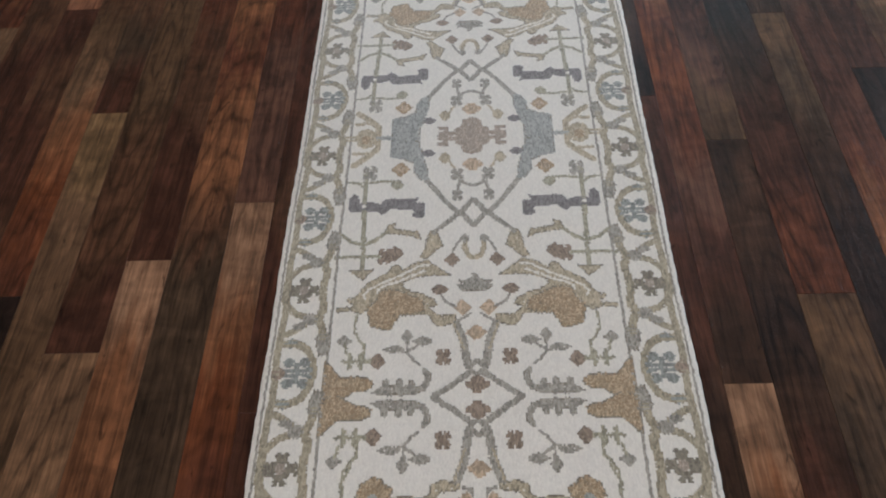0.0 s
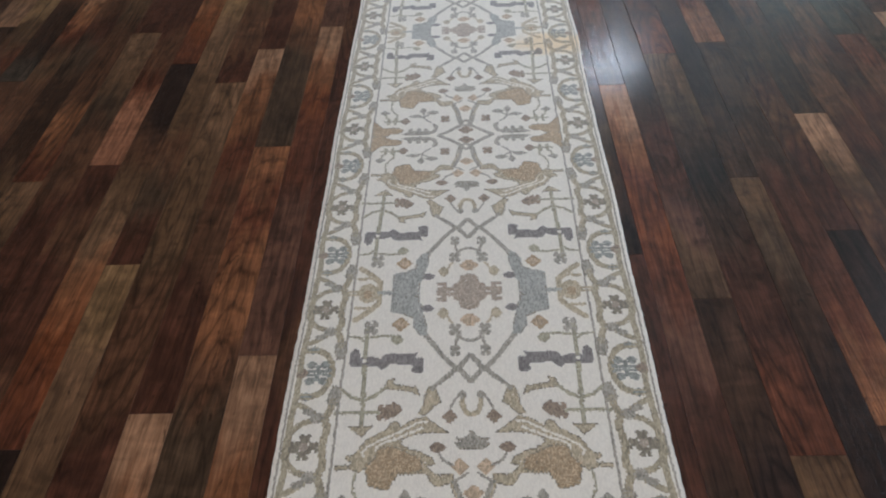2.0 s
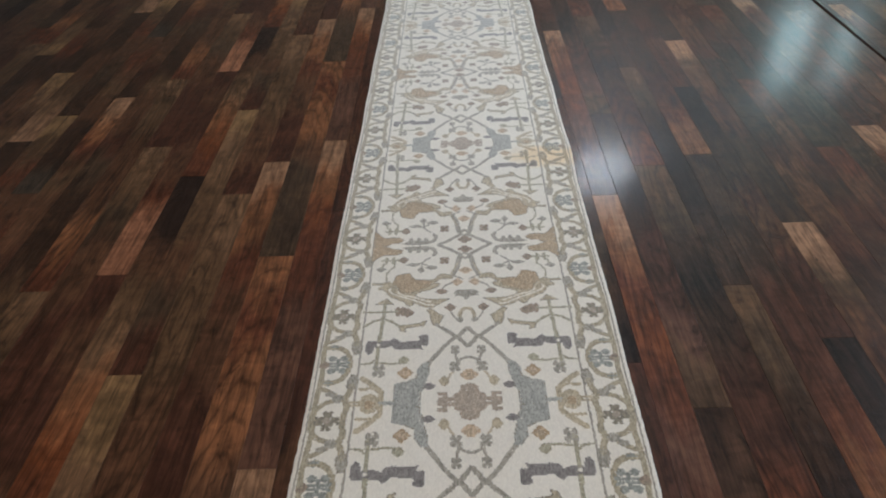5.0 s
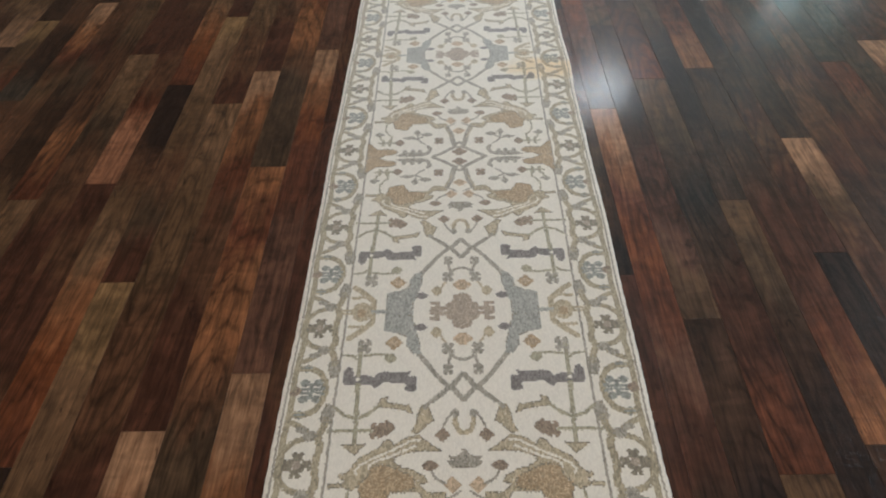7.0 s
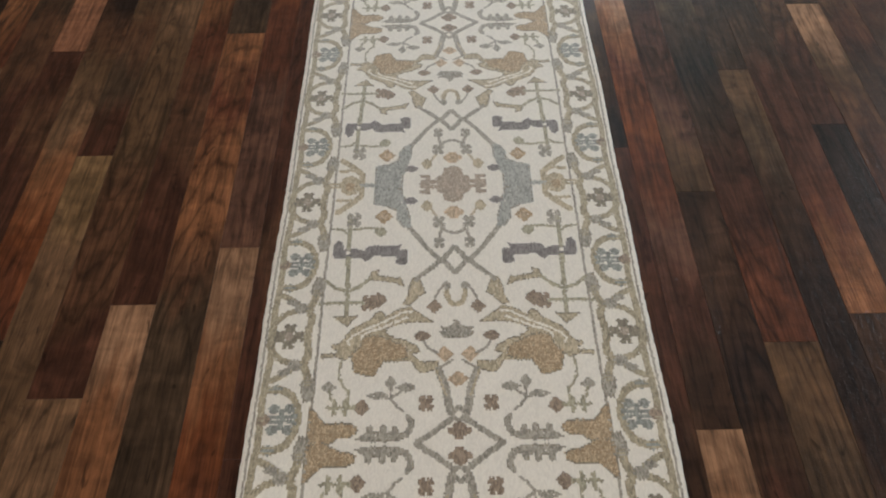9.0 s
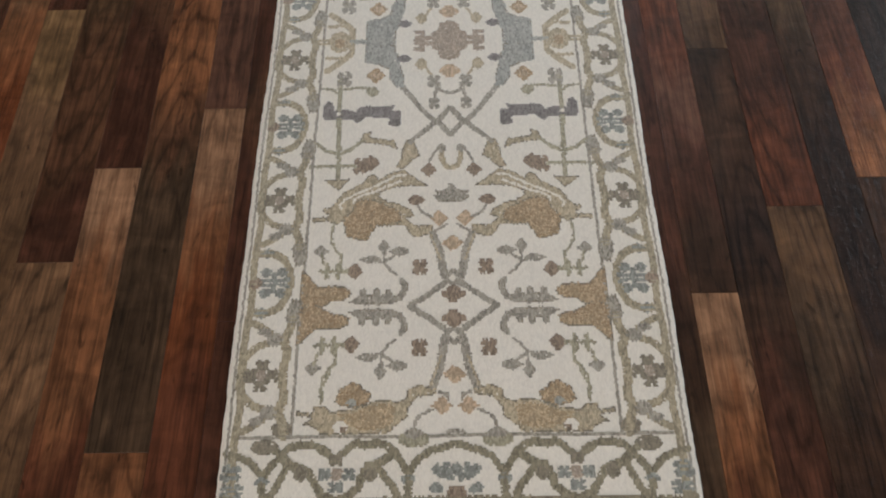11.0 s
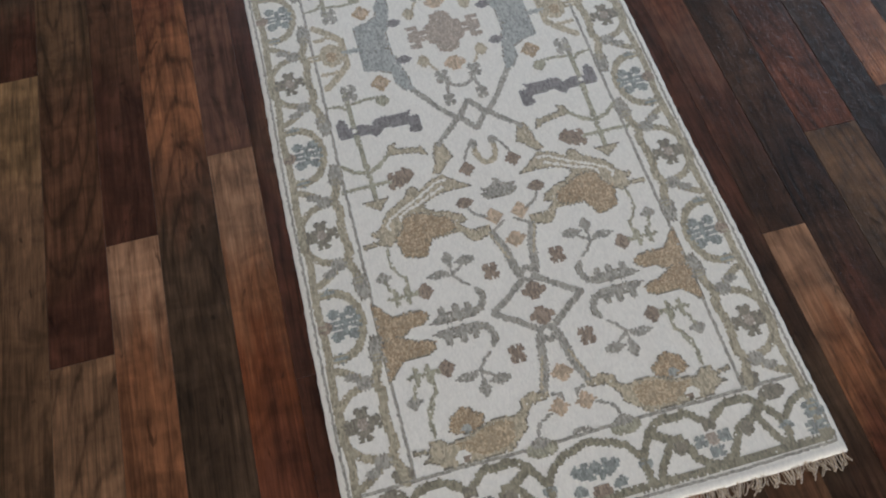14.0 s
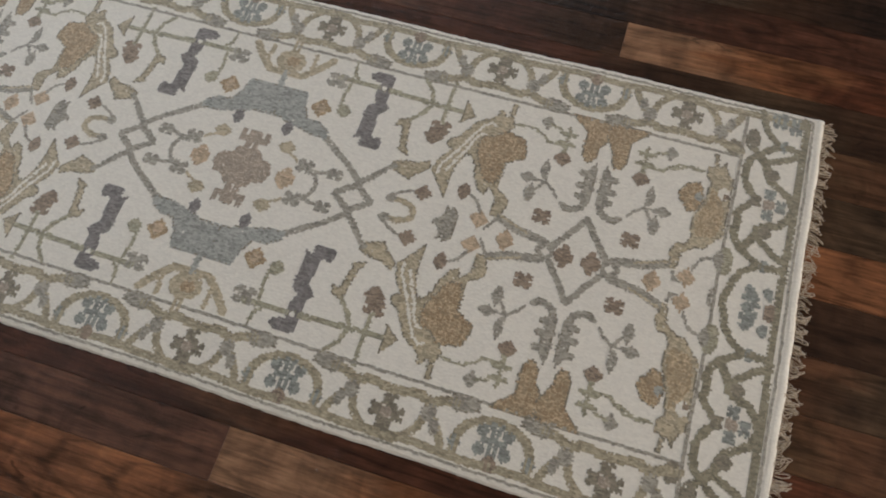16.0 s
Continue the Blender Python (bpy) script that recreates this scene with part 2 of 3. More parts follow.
# ---- the room shell ----
# walls and ceiling are unseen, added to carry the lights and steer the bounce
X0, X1, Y0, Y1, H = -3.6, 4.2, -6.0, 6.9, 2.6
floor = tagged(slab("floor", (X0, X1, Y0, Y1, -0.06, -0.011), DARK_WOOD), "dark multi-tone wood strip laminate floor, worn gloss", "floor", kind="structure")
ceiling = tagged(slab("ceiling", (X0 - 0.15, X1 + 0.15, Y0 - 0.15, Y1 + 0.15, H, H + 0.12), CEIL), "unseen plain white painted ceiling, added to bounce light", "ceiling", kind="structure")


def wall(name, along, at, thick, lo, hi, holes):
    """A wall along x or y with rectangular openings (start, end, sill, head) cut right through."""
    bm = bmesh.new()
    cuts = sorted({lo, hi, *[h[0] for h in holes], *[h[1] for h in holes]})
    for a, b in zip(cuts, cuts[1:]):
        mid = (a + b) / 2
        spans, z = [], 0.0
        for h in sorted(holes, key=lambda h: h[2]):
            if h[0] < mid < h[1]:
                spans.append((z, h[2]))
                z = h[3]
        spans.append((z, H))
        for z0, z1 in spans:
            if z1 - z0 > 1e-4:
                box(bm, *((a, b, at, at + thick) if along == "x" else (at, at + thick, a, b)), z0, z1)
    return tagged(part(name, bm, WALL), "unseen plain dark taupe painted wall, added to shape the light", "wall", kind="structure")


WIN_N = [(3.24, 3.60, 1.30, 2.15), (3.84, 4.10, 1.40, 2.15)]
# openings added only for the two fill lights, out of view
ADDED_WIN_E = (0.6, 4.6, 0.75, 2.2)
ADDED_WIN_S = (-2.9, 1.1, 0.85, 2.25)
wall("wall_north", "x", Y1, 0.15, X0 - 0.15, X1 + 0.15, WIN_N)
wall("wall_south", "x", Y0 - 0.15, 0.15, X0 - 0.15, X1 + 0.15, [ADDED_WIN_S])
wall("wall_east", "y", X1, 0.15, Y0, Y1, [ADDED_WIN_E])
wall("wall_west", "y", X0 - 0.15, 0.15, Y0, Y1, [])

# the lamp at (0.3, 2.5) is an added fill; the others follow floor glints
LAMPS = [(1.43, 6.12), (0.3, 2.5), (-0.55, 4.1)]
GLOW = bpy.data.materials.new("lamp_glass")
GLOW.use_nodes = True
GLOW.node_tree.nodes["Principled BSDF"].inputs["Base Color"].default_value = (0.9, 0.9, 0.9, 1)
GLOW.node_tree.nodes["Principled BSDF"].inputs["Emission Color"].default_value = (0.86, 0.93, 1.0, 1)
GLOW.node_tree.nodes["Principled BSDF"].inputs["Emission Strength"].default_value = LAMP_GLOW


def ceiling_lamp():
    """A flush round lamp: white rim against the ceiling and a shallow glass dome."""
    lamp = tagged(new("ceiling_lamp"), "unseen round white flush ceiling lamp with glowing glass", "lamp", "ceiling lamps")
    for name, mat, prof in (("rim", CEIL, [(0.0, 0.0), (0.19, 0.0), (0.195, -0.02), (0.175, -0.045), (0.165, -0.045)]), ("dome", GLOW, [(0.165, -0.03), (0.15, -0.06), (0.1, -0.08), (0.05, -0.088), (0.0, -0.09)])):
        bm = bmesh.new()
        rings = [[bm.verts.new((r * math.cos(a), r * math.sin(a), z)) for a in np.linspace(0, 2 * math.pi, 32, endpoint=False)] for r, z in prof if r > 0]
        for a, b in zip(rings, rings[1:]):
            for k in range(32):
                bm.faces.new((a[k], b[k], b[(k + 1) % 32], a[(k + 1) % 32])).smooth = True
        bm.faces.new(rings[-1] if prof[-1][0] == 0 else rings[0])
        bmesh.ops.recalc_face_normals(bm, faces=bm.faces)
        part(name, bm, mat, lamp)
    return lamp


first = ceiling_lamp()
first.location = (*LAMPS[0], H)
for x, y in LAMPS[1:]:
    last = copy_thing(first, pose(x, y, H))
last.scale = (0.6, 0.6, 0.6)
first.scale = (1.55, 1.75, 1.0)

# ---- floor planks ----
SKEW = -0.005
# far edge of each strip, outward from the rug, in metres
LEFT = [0.434, 0.522, 0.632, 0.727, 0.836, 0.926, 1.020, 1.117, 1.228, 1.322, 1.424, 1.512, 1.615, 1.712, 1.822, 1.917, 2.018, 2.117, 2.22, 2.31, 2.41, 2.52, 2.61, 2.71, 2.81, 2.91, 3.0, 3.1, 3.2, 3.3, 3.4, 3.5, 3.6]
RIGHT = [0.436, 0.521, 0.612, 0.722, 0.804, 0.905, 0.992, 1.087, 1.187, 1.277, 1.375, 1.468, 1.57, 1.665, 1.77, 1.868, 1.905, 2.0, 2.1, 2.2, 2.3, 2.4, 2.5, 2.6, 2.7, 2.8, 2.9, 3.0, 3.1, 3.2, 3.3, 3.4, 3.5, 3.6, 3.7, 3.8, 3.9, 4.0, 4.1, 4.2]
# of each strip outward from the rug: a joint, the tones of its boards from one end to the other, and how ringed they are
L_SEQ = """
0.35 uuBuuuuu 0.8 / 0.83 MMMrrROT 0.3 / 0.118 GGGBOOrO 0.7 / 0.685 uuBBrOOT 0.2 / 0.475 uBBoooAA 0.7 / 1.12 uGBooAAY 0.1
0.605 rROAoBKK 0.6 / 0.052 PPrBuuBu 0.2 / 0.83 uuuBBGoA 0.4 / 1.46 rOBBBooA 0.9 / 0.40 DGuBBoDD 0.3 / 1.285 DuBBorOT 0.4
0.525 gDDBoBrB 0.4 / 1.13 DDGBBroY 0.4 / 0.916 TAoBBDDD 0.3 / 0.109 DDBBoBAY 0.5 / 0.70 DuBBDDrB 0.5 / 0.343 YAoBDDDD 0.3
"""
# several tones here are darkened: the right side's lower light is put into them
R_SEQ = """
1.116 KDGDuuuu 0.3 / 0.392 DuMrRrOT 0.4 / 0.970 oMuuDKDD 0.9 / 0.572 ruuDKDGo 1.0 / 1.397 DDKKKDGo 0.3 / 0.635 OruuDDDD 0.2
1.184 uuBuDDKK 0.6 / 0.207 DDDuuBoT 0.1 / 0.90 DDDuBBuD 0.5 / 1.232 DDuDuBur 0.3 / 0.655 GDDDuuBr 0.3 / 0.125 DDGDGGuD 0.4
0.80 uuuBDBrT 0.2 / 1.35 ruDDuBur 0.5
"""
BOARD = 1.475
JOINT = 0.00025
rng = random.Random(11)


def plank(x0, x1, y0, y1, print_):
    """One bevelled board with a thin open joint round it, sheared by the floor's slight turn against the rug."""
    bm = bmesh.new()
    c, t = 0.0002, -0.0002 * rng.random()
    y0, y1, x0, x1 = y0 + JOINT, y1 - JOINT, x0 + JOINT, x1 - JOINT
    rings = []
    for z, i in ((-0.012, 0), (t - c, 0), (t, c)):
        rings.append([bm.verts.new((x + SKEW * (y - 0.8), y, z)) for x, y in ((x0 + i, y0 + i), (x1 - i, y0 + i), (x1 - i, y1 - i), (x0 + i, y1 - i))])
    for a, b in zip(rings, rings[1:]):
        for k in range(4):
            bm.faces.new((a[k], a[(k + 1) % 4], b[(k + 1) % 4], b[k]))
    bm.faces.new(rings[-1])
    cx, cy = (x0 + x1) / 2, (y0 + y1) / 2
    bmesh.ops.translate(bm, verts=bm.verts, vec=(-cx, -cy, 0))
    ob = part("plank", bm, print_, floor)
    ob.location = (cx, cy, 0)


def strips(text):
    """The joint and the material of each strip."""
    for seq in text.replace("\n", " / ").strip(" /").split(" / "):
        joint, tones, ring = seq.split()
        yield float(joint), wood("wood_print", tones, float(ring))


def lay_strip(x0, x1, joint, print_):
    y = joint
    while y > Y0:
        y -= BOARD
    while y < Y1:
        plank(x0, x1, max(y, Y0), min(y + BOARD, Y1), print_)
        y += BOARD


def lay_floor():
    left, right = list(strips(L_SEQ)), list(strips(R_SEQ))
    prints = [p for _, p in left[2:] + right[2:]]
    for seq, edges in ((left, LEFT), (right, RIGHT)):
        while len(seq) < len(edges):
            seq.append((rng.uniform(0, BOARD), rng.choice(prints)))
    edge = [-x for x in LEFT]
    for k in range(len(edge) - 1):
        lay_strip(edge[k + 1], edge[k], *left[k + 1])
    for k in range(len(RIGHT) - 1):
        if RIGHT[k] == 1.868:
            bm = bmesh.new()
            bm.faces.new([bm.verts.new((x, Y0, z)) for x, z in ((1.869, -0.01), (1.869, 0.0015), (1.874, 0.0028), (1.896, 0.0028), (1.904, 0.0012), (1.904, -0.01))])
            ex = bmesh.ops.extrude_face_region(bm, geom=bm.faces[:])
            bmesh.ops.translate(bm, verts=[v for v in ex["geom"] if isinstance(v, bmesh.types.BMVert)], vec=(0, Y1 - Y0, 0))
            bmesh.ops.recalc_face_normals(bm, faces=bm.faces)
            tagged(part("trim", bm, DARK_WOOD), "low grey-brown wooden threshold strip in the floor", "trim", kind="structure")
            continue
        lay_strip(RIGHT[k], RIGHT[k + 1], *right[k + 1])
    under = [-0.434, -0.338, -0.245, -0.150, -0.052, 0.048, 0.146, 0.243, 0.338, 0.436]
    for k in range(9):
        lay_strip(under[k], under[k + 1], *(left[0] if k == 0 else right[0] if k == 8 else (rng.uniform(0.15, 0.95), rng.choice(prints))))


# ---- the runner rug ----
HALF, LENGTH = 0.395, 4.42
rug = tagged(new("runner_rug"), "long cream wool runner rug with grey and gold floral pattern", "rug")


def wob(y, side):
    """The rug's edge is not quite straight."""
    w = 0.0016 * math.sin(5.1 * y + side) + 0.0011 * math.sin(13.7 * y + 2.3 * side)
    return w + (0.007 * math.exp(-((y - 2.12) / 0.16) ** 2) if side > 0 else 0.0)


def pile():
    bm = bmesh.new()
    ny = 420
    prof = [(-1, 0.0, 0.001), (-1, -0.0005, 0.005), (-1, 0.003, 0.0088), (-1, 0.009, TOP), (1, 0.009, TOP), (1, 0.003, 0.0088), (1, -0.0005, 0.005), (1, 0.0, 0.001)]
    rows = []
    for j in range(ny + 1):
        y = 0.009 + (LENGTH - 0.018) * j / ny
        rows.append([bm.verts.new((s * (HALF - i + wob(y, s) + rng.uniform(-0.0011, 0.0011)), y, z)) for s, i, z in prof])
    for a, b in zip(rows, rows[1:]):
        for k in range(len(prof) - 1):
            bm.faces.new((a[k], a[k + 1], b[k + 1], b[k]))
    for r in (rows[0], rows[-1]):
        bm.faces.new(r)
    bmesh.ops.recalc_face_normals(bm, faces=bm.faces)
    return part("wool_ground", bm, YARNS["cream"], rug, "cream wool pile ground")


pile()

# ---- rug motifs: knots on a grid ----
KNOT = 3.2  # mm
CARRY = 0.0005
TILE, END_FIELD, BORDER, END_BORDER = [], [], [], []
AXIS = 176.0  # mm from a rosette to the next star flower


def motif(book, name, flag, *shapes):
    book.append((name, flag, shapes))


def inside(px, py, pts):
    hit = np.zeros(px.shape, bool)
    for (x0, y0), (x1, y1) in zip(pts, pts[1:] + pts[:1]):
        if y0 != y1:
            hit ^= ((y0 > py) != (y1 > py)) & (px < (x1 - x0) * (py - y0) / (y1 - y0) + x0)
    return hit


def near_line(px, py, pts, w):
    hit = np.zeros(px.shape, bool)
    for (x0, y0), (x1, y1) in zip(pts, pts[1:]):
        dx, dy = x1 - x0, y1 - y0
        t = np.clip(((px - x0) * dx + (py - y0) * dy) / max(dx * dx + dy * dy, 1e-6), 0, 1)
        hit |= np.hypot(px - x0 - t * dx, py - y0 - t * dy) < w / 2
    return hit


def bloom(kind, px, py, c, r):
    x, y = (px - c[0]) / r[0], (py - c[1]) / r[1]
    a, b = np.abs(x), np.abs(y)
    if kind == "diamond":
        return a + b < 1
    if kind == "plus":
        return ((a < 1) & (b < 0.34)) | ((b < 1) & (a < 0.36)) | ((a < 0.62) & (b < 0.62))
    if kind == "quad":
        return (np.maximum(a, b) < 0.95) & (a + b < 1.6) & ~((a > 0.62) & (b < 0.14)) & ~((b > 0.62) & (a < 0.14))
    if kind == "leaf":
        return (b < 0.95 * (1 - a ** 1.6)) & (a < 1)
    return x * x + y * y < 1


def reach(shape):
    kind, _, w, pts = shape
    if kind in "LP":
        g = w / 2 + 2
        return min(p[0] for p in pts) - g, max(p[0] for p in pts) + g, min(p[1] for p in pts) - g, max(p[1] for p in pts) + g
    (x, y), (rx, ry) = pts
    return x - rx, x + rx, y - ry, y + ry


def mirrored(shape, axis, at):
    kind, col, w, pts = shape
    flip = (lambda p: (2 * at - p[0], p[1])) if axis == 0 else (lambda p: (p[0], 2 * at - p[1]))
    return (kind, col, w, [flip(p) for p in pts]) if kind in "LP" else (kind, col, w, [flip(pts[0]), pts[1]])


def knotted(name, shapes, seed):
    """Rasters the shapes onto the knot grid and raises each run of equal knots a little above the ground. Returns the mesh and its centre in mm."""
    r = np.array([reach(s) for s in shapes])
    x0, x1, y0, y1 = r[:, 0].min(), r[:, 1].max(), r[:, 2].min(), r[:, 3].max()
    cx, cy = (x0 + x1) / 2, (y0 + y1) / 2
    nx, ny = int((x1 - x0) / KNOT) + 1, int((y1 - y0) / KNOT) + 1
    gx, gy = np.meshgrid(x0 + (np.arange(nx) + 0.5) * KNOT, y0 + (np.arange(ny) + 0.5) * KNOT)
    g = np.random.default_rng(seed)
    jx, jy = gx + g.uniform(-1.1, 1.1, gx.shape), gy + g.uniform(-1.1, 1.1, gx.shape)
    ids = -np.ones(gx.shape, int)
    used = []
    for kind, col, w, pts in shapes:
        if col not in used:
            used.append(col)
        if kind == "L":
            m = near_line(jx, jy, pts, max(0.92 * w if w > 6 else 0.8 * w, 4.8))
        elif kind == "P":
            m = inside(jx, jy, pts)
        else:
            m = bloom(kind, jx, jy, *pts)
        if kind == "P" and col in ("khaki", "gold", "blue", "grey"):
            core = m.copy()
            core[1:] &= m[:-1]
            core[:-1] &= m[1:]
            core[:, 1:] &= m[:, :-1]
            core[:, :-1] &= m[:, 1:]
            rim = m & ~core & (g.random(m.shape) < (0.75 if col in ("khaki", "gold") else 0.3))
            if "rim" not in used:
                used.append("rim")
        else:
            rim = None
        ids[m & (g.random(m.shape) > 0.003)] = used.index(col)
        if rim is not None:
            ids[rim] = used.index("rim")
    # no knot stands alone
    p = np.pad(ids, 1, constant_values=-1)
    alone = (p[:-2, 1:-1] < 0) & (p[2:, 1:-1] < 0) & (p[1:-1, :-2] < 0) & (p[1:-1, 2:] < 0)
    ids[alone] = -1
    verts, faces, mats = [], [], []
    for j in range(ny):
        row, i = ids[j], 0
        while i < nx:
            k = row[i]
            e = i
            while e < nx and row[e] == k:
                e += 1
            if k >= 0:
                a, b = (x0 + i * KNOT - cx + g.uniform(-0.3, 0.3)) / 1000, (x0 + e * KNOT - cx + g.uniform(-0.3, 0.3)) / 1000
                c, d = (y0 + j * KNOT - cy - 0.12) / 1000, (y0 + (j + 1) * KNOT - cy + 0.12) / 1000
                z = CARRY + g.uniform(-0.00015, 0.00015)
                n = len(verts)
                verts += [(a, c, -0.001), (b, c, -0.001), (b, d, -0.001), (a, d, -0.001), (a, c, z), (b, c, z), (b, d, z), (a, d, z)]
                faces += [(n + 4, n + 5, n + 6, n + 7), (n, n + 1, n + 5, n + 4), (n + 1, n + 2, n + 6, n + 5), (n + 2, n + 3, n + 7, n + 6), (n + 3, n, n + 4, n + 7)]
                mats += [k] * 5
            i = e
    me = bpy.data.meshes.new(name)
    me.from_pydata(verts, [], faces)
    for col in used:
        me.materials.append(YARNS[col])
    me.polygons.foreach_set("material_index", mats)
    me.update()
    return me, cx / 1000, cy / 1000


def put(name, me, x, y, sx, sy):
    ob = new(name, me)
    ob.parent = rug
    ob.location, ob.scale = (x, y, TOP), (sx, sy, 1)

motif(TILE, "lattice_diamond", "cp", ("L", "grey", 12, [(80, 0), (46, 22), (13, 47)]))
motif(TILE, "ring", "cz", ("L", "grey", 9, [(1, 70), (14, 55), (1, 42)]))
motif(TILE, "blossom", "cz", ("plus", "brown", 0, [(1, 24), (21, 17)]))
motif(TILE, "stalk", "z", ("L", "grey", 17, [(16, 61), (21, 90), (27, 118), (38, 147)]), ("L", "khaki", 6, [(24, 95), (32, 118), (42, 148)]))
motif(TILE, "leaf_scroll", "", ("P", "khaki", 0, [(36, 166), (72, 166), (89, 181), (70, 186), (83, 203), (100, 213), (124, 220), (140, 230), (143, 240), (114, 251), (87, 255), (44, 253), (64, 267), (86, 285), (96, 293), (122, 285), (146, 269), (153, 282), (167, 281), (172, 266), (194, 253), (215, 240), (225, 227), (228, 217), (241, 206), (260, 207), (246, 198), (240, 189), (272, 184), (271, 175), (244, 178), (224, 172), (208, 177), (207, 161), (203, 145), (174, 134), (161, 137), (154, 153), (144, 165), (94, 168), (86, 154), (76, 142), (60, 142), (39, 149)]), ("P", "gold", 0, [(95, 174), (101, 199), (130, 215), (153, 226), (181, 226), (192, 214), (196, 198), (211, 186), (207, 161), (203, 145), (174, 134), (161, 137), (154, 153), (144, 165)]), ("L", "cream", 4, [(91, 280), (110, 279), (126, 269), (149, 256), (171, 246), (193, 235), (209, 226), (221, 213), (214, 205)]), ("L", "cream", 4, [(101, 266), (132, 252), (154, 241), (175, 235), (192, 226), (192, 217)]))
motif(TILE, "neck_leaf", "", ("P", "khaki", 0, [(64, 325), (69, 342), (76, 363), (91, 365), (99, 342), (103, 315), (111, 298), (96, 293), (83, 309), (71, 320)]), ("L", "grey", 11, [(84, 358), (70, 371), (54, 386), (36, 402), (19, 416)]))
motif(TILE, "small_diamond", "c", ("L", "grey", 13, [(2, 443), (26, 409), (1, 376)]))
motif(TILE, "vine", "z", ("L", "green", 5, [(228, 172), (232, 152), (230, 133), (222, 116), (211, 107), (210, 78)]), ("L", "green", 7, [(197, 72), (251, 72)]), ("L", "green", 9, [(216, 86), (215, 58)]), ("L", "green", 9, [(236, 86), (235, 58)]))
motif(TILE, "bud", "z", ("diamond", "grey", 0, [(249, 114), (15, 13)]), ("L", "green", 3, [(247, 106), (242, 88)]))
motif(TILE, "bud", "z", ("leaf", "brown", 0, [(183, 71), (15, 16)]))
motif(TILE, "sprig", "z", ("L", "grey", 4, [(96, 56), (115, 71), (129, 86), (128, 109)]), ("leaf", "grey", 0, [(155, 95), (21, 9)]), ("leaf", "grey", 0, [(100, 111), (20, 10)]), ("diamond", "grey", 0, [(130, 121), (11, 18)]), ("L", "grey", 3, [(127, 88), (155, 95)]), ("L", "grey", 3, [(127, 90), (100, 111)]))
motif(TILE, "blossom", "z", ("quad", "brown", 0, [(62, 78), (15, 16)]))
motif(TILE, "comb_leaf", "z", ("P", "grey", 0, [(194, 9), (173, 22), (171, 35), (164, 35), (160, 25), (147, 25), (145, 36), (138, 36), (133, 23), (128, 23), (124, 35), (116, 34), (111, 21), (101, 23), (95, 40), (101, 52), (92, 56), (82, 40), (85, 25), (95, 13), (111, 5), (175, 4)]))
motif(TILE, "palmette", "p", ("P", "gold", 0, [(282, -4), (284, 72), (272, 68), (260, 50), (246, 40), (226, 43), (203, 41), (190, 33), (189, 21), (202, 13), (224, 11), (238, 0), (240, -4)]))
motif(TILE, "apricot_bud", "cz", ("diamond", "orange", 0, [(2, 128), (19, 17)]))
motif(TILE, "apricot_flower", "", ("diamond", "orange", 0, [(25, 181), (18, 19)]), ("L", "grey", 3, [(11, 168), (22, 159), (33, 154)]), ("L", "grey", 3, [(39, 184), (58, 195), (68, 212)]), ("leaf", "brown", 0, [(70, 222), (18, 13)]))
motif(TILE, "grey_palmette", "c", ("P", "grey", 0, [(-5, 258), (3, 258), (9, 247), (17, 242), (34, 245), (28, 234), (37, 231), (25, 219), (-5, 216)]))
motif(TILE, "horseshoe", "c", ("L", "khaki", 12, [(18, 347), (20, 320), (12, 301), (1, 296)]), ("diamond", "grey", 0, [(19, 343), (11, 12)]))
motif(TILE, "drop", "", ("L", "grey", 4, [(24, 342), (37, 328), (45, 309)]), ("diamond", "brown", 0, [(45, 291), (17, 17)]))
motif(TILE, "arrow_stem", "", ("L", "green", 11, [(234, 521), (233, 441), (229, 357), (226, 269)]), ("L", "green", 8, [(284, 302), (238, 303), (193, 303)]), ("P", "khaki", 0, [(255, 272), (198, 273), (211, 262), (224, 245), (241, 261)]), ("L", "green", 8, [(276, 359), (253, 339), (227, 332), (205, 342), (183, 361)]))
motif(TILE, "flower", "", ("quad", "brown", 0, [(182, 303), (15, 20)]), ("diamond", "brown", 0, [(162, 309), (21, 20)]))
motif(TILE, "leaf", "", ("P", "khaki", 0, [(187, 361), (180, 380), (161, 387), (166, 372), (139, 367), (114, 364), (107, 340), (127, 350), (164, 358)]))
motif(TILE, "bar_motif", "", ("P", "dark", 0, [(264, 417), (267, 451), (257, 467), (247, 461), (244, 442), (214, 443), (199, 437), (187, 451), (141, 450), (116, 452), (123, 439), (104, 438), (102, 402), (113, 397), (130, 402), (125, 419), (176, 424), (192, 407), (203, 417), (236, 417)]), ("diamond", "cream", 0, [(234, 432), (5, 6)]))
motif(TILE, "cross_flower", "", ("quad", "grey", 0, [(226, 523), (16, 22)]), ("L", "green", 7, [(275, 500), (252, 498), (233, 482)]), ("L", "green", 7, [(224, 497), (198, 500), (173, 499)]), ("leaf", "green", 0, [(164, 489), (15, 14)]))
motif(TILE, "gold_bud", "", ("diamond", "gold", 0, [(159, 533), (22, 22)]), ("ell", "orange", 0, [(158, 533), (10, 10)]))
motif(TILE, "lattice_line", "", ("L", "grey", 12, [(101, 501), (80, 471), (57, 437), (38, 415), (24, 405)]))
motif(TILE, "medallion_side", "m", ("P", "blue", 0, [(183, 645), (185, 570), (157, 563), (131, 549), (130, 525), (117, 503), (97, 495), (98, 532), (107, 564), (109, 584), (117, 598), (120, 643)]), ("leaf", "dark", 0, [(98, 579), (16, 12)]), ("L", "blue", 12, [(178, 629), (213, 630)]))
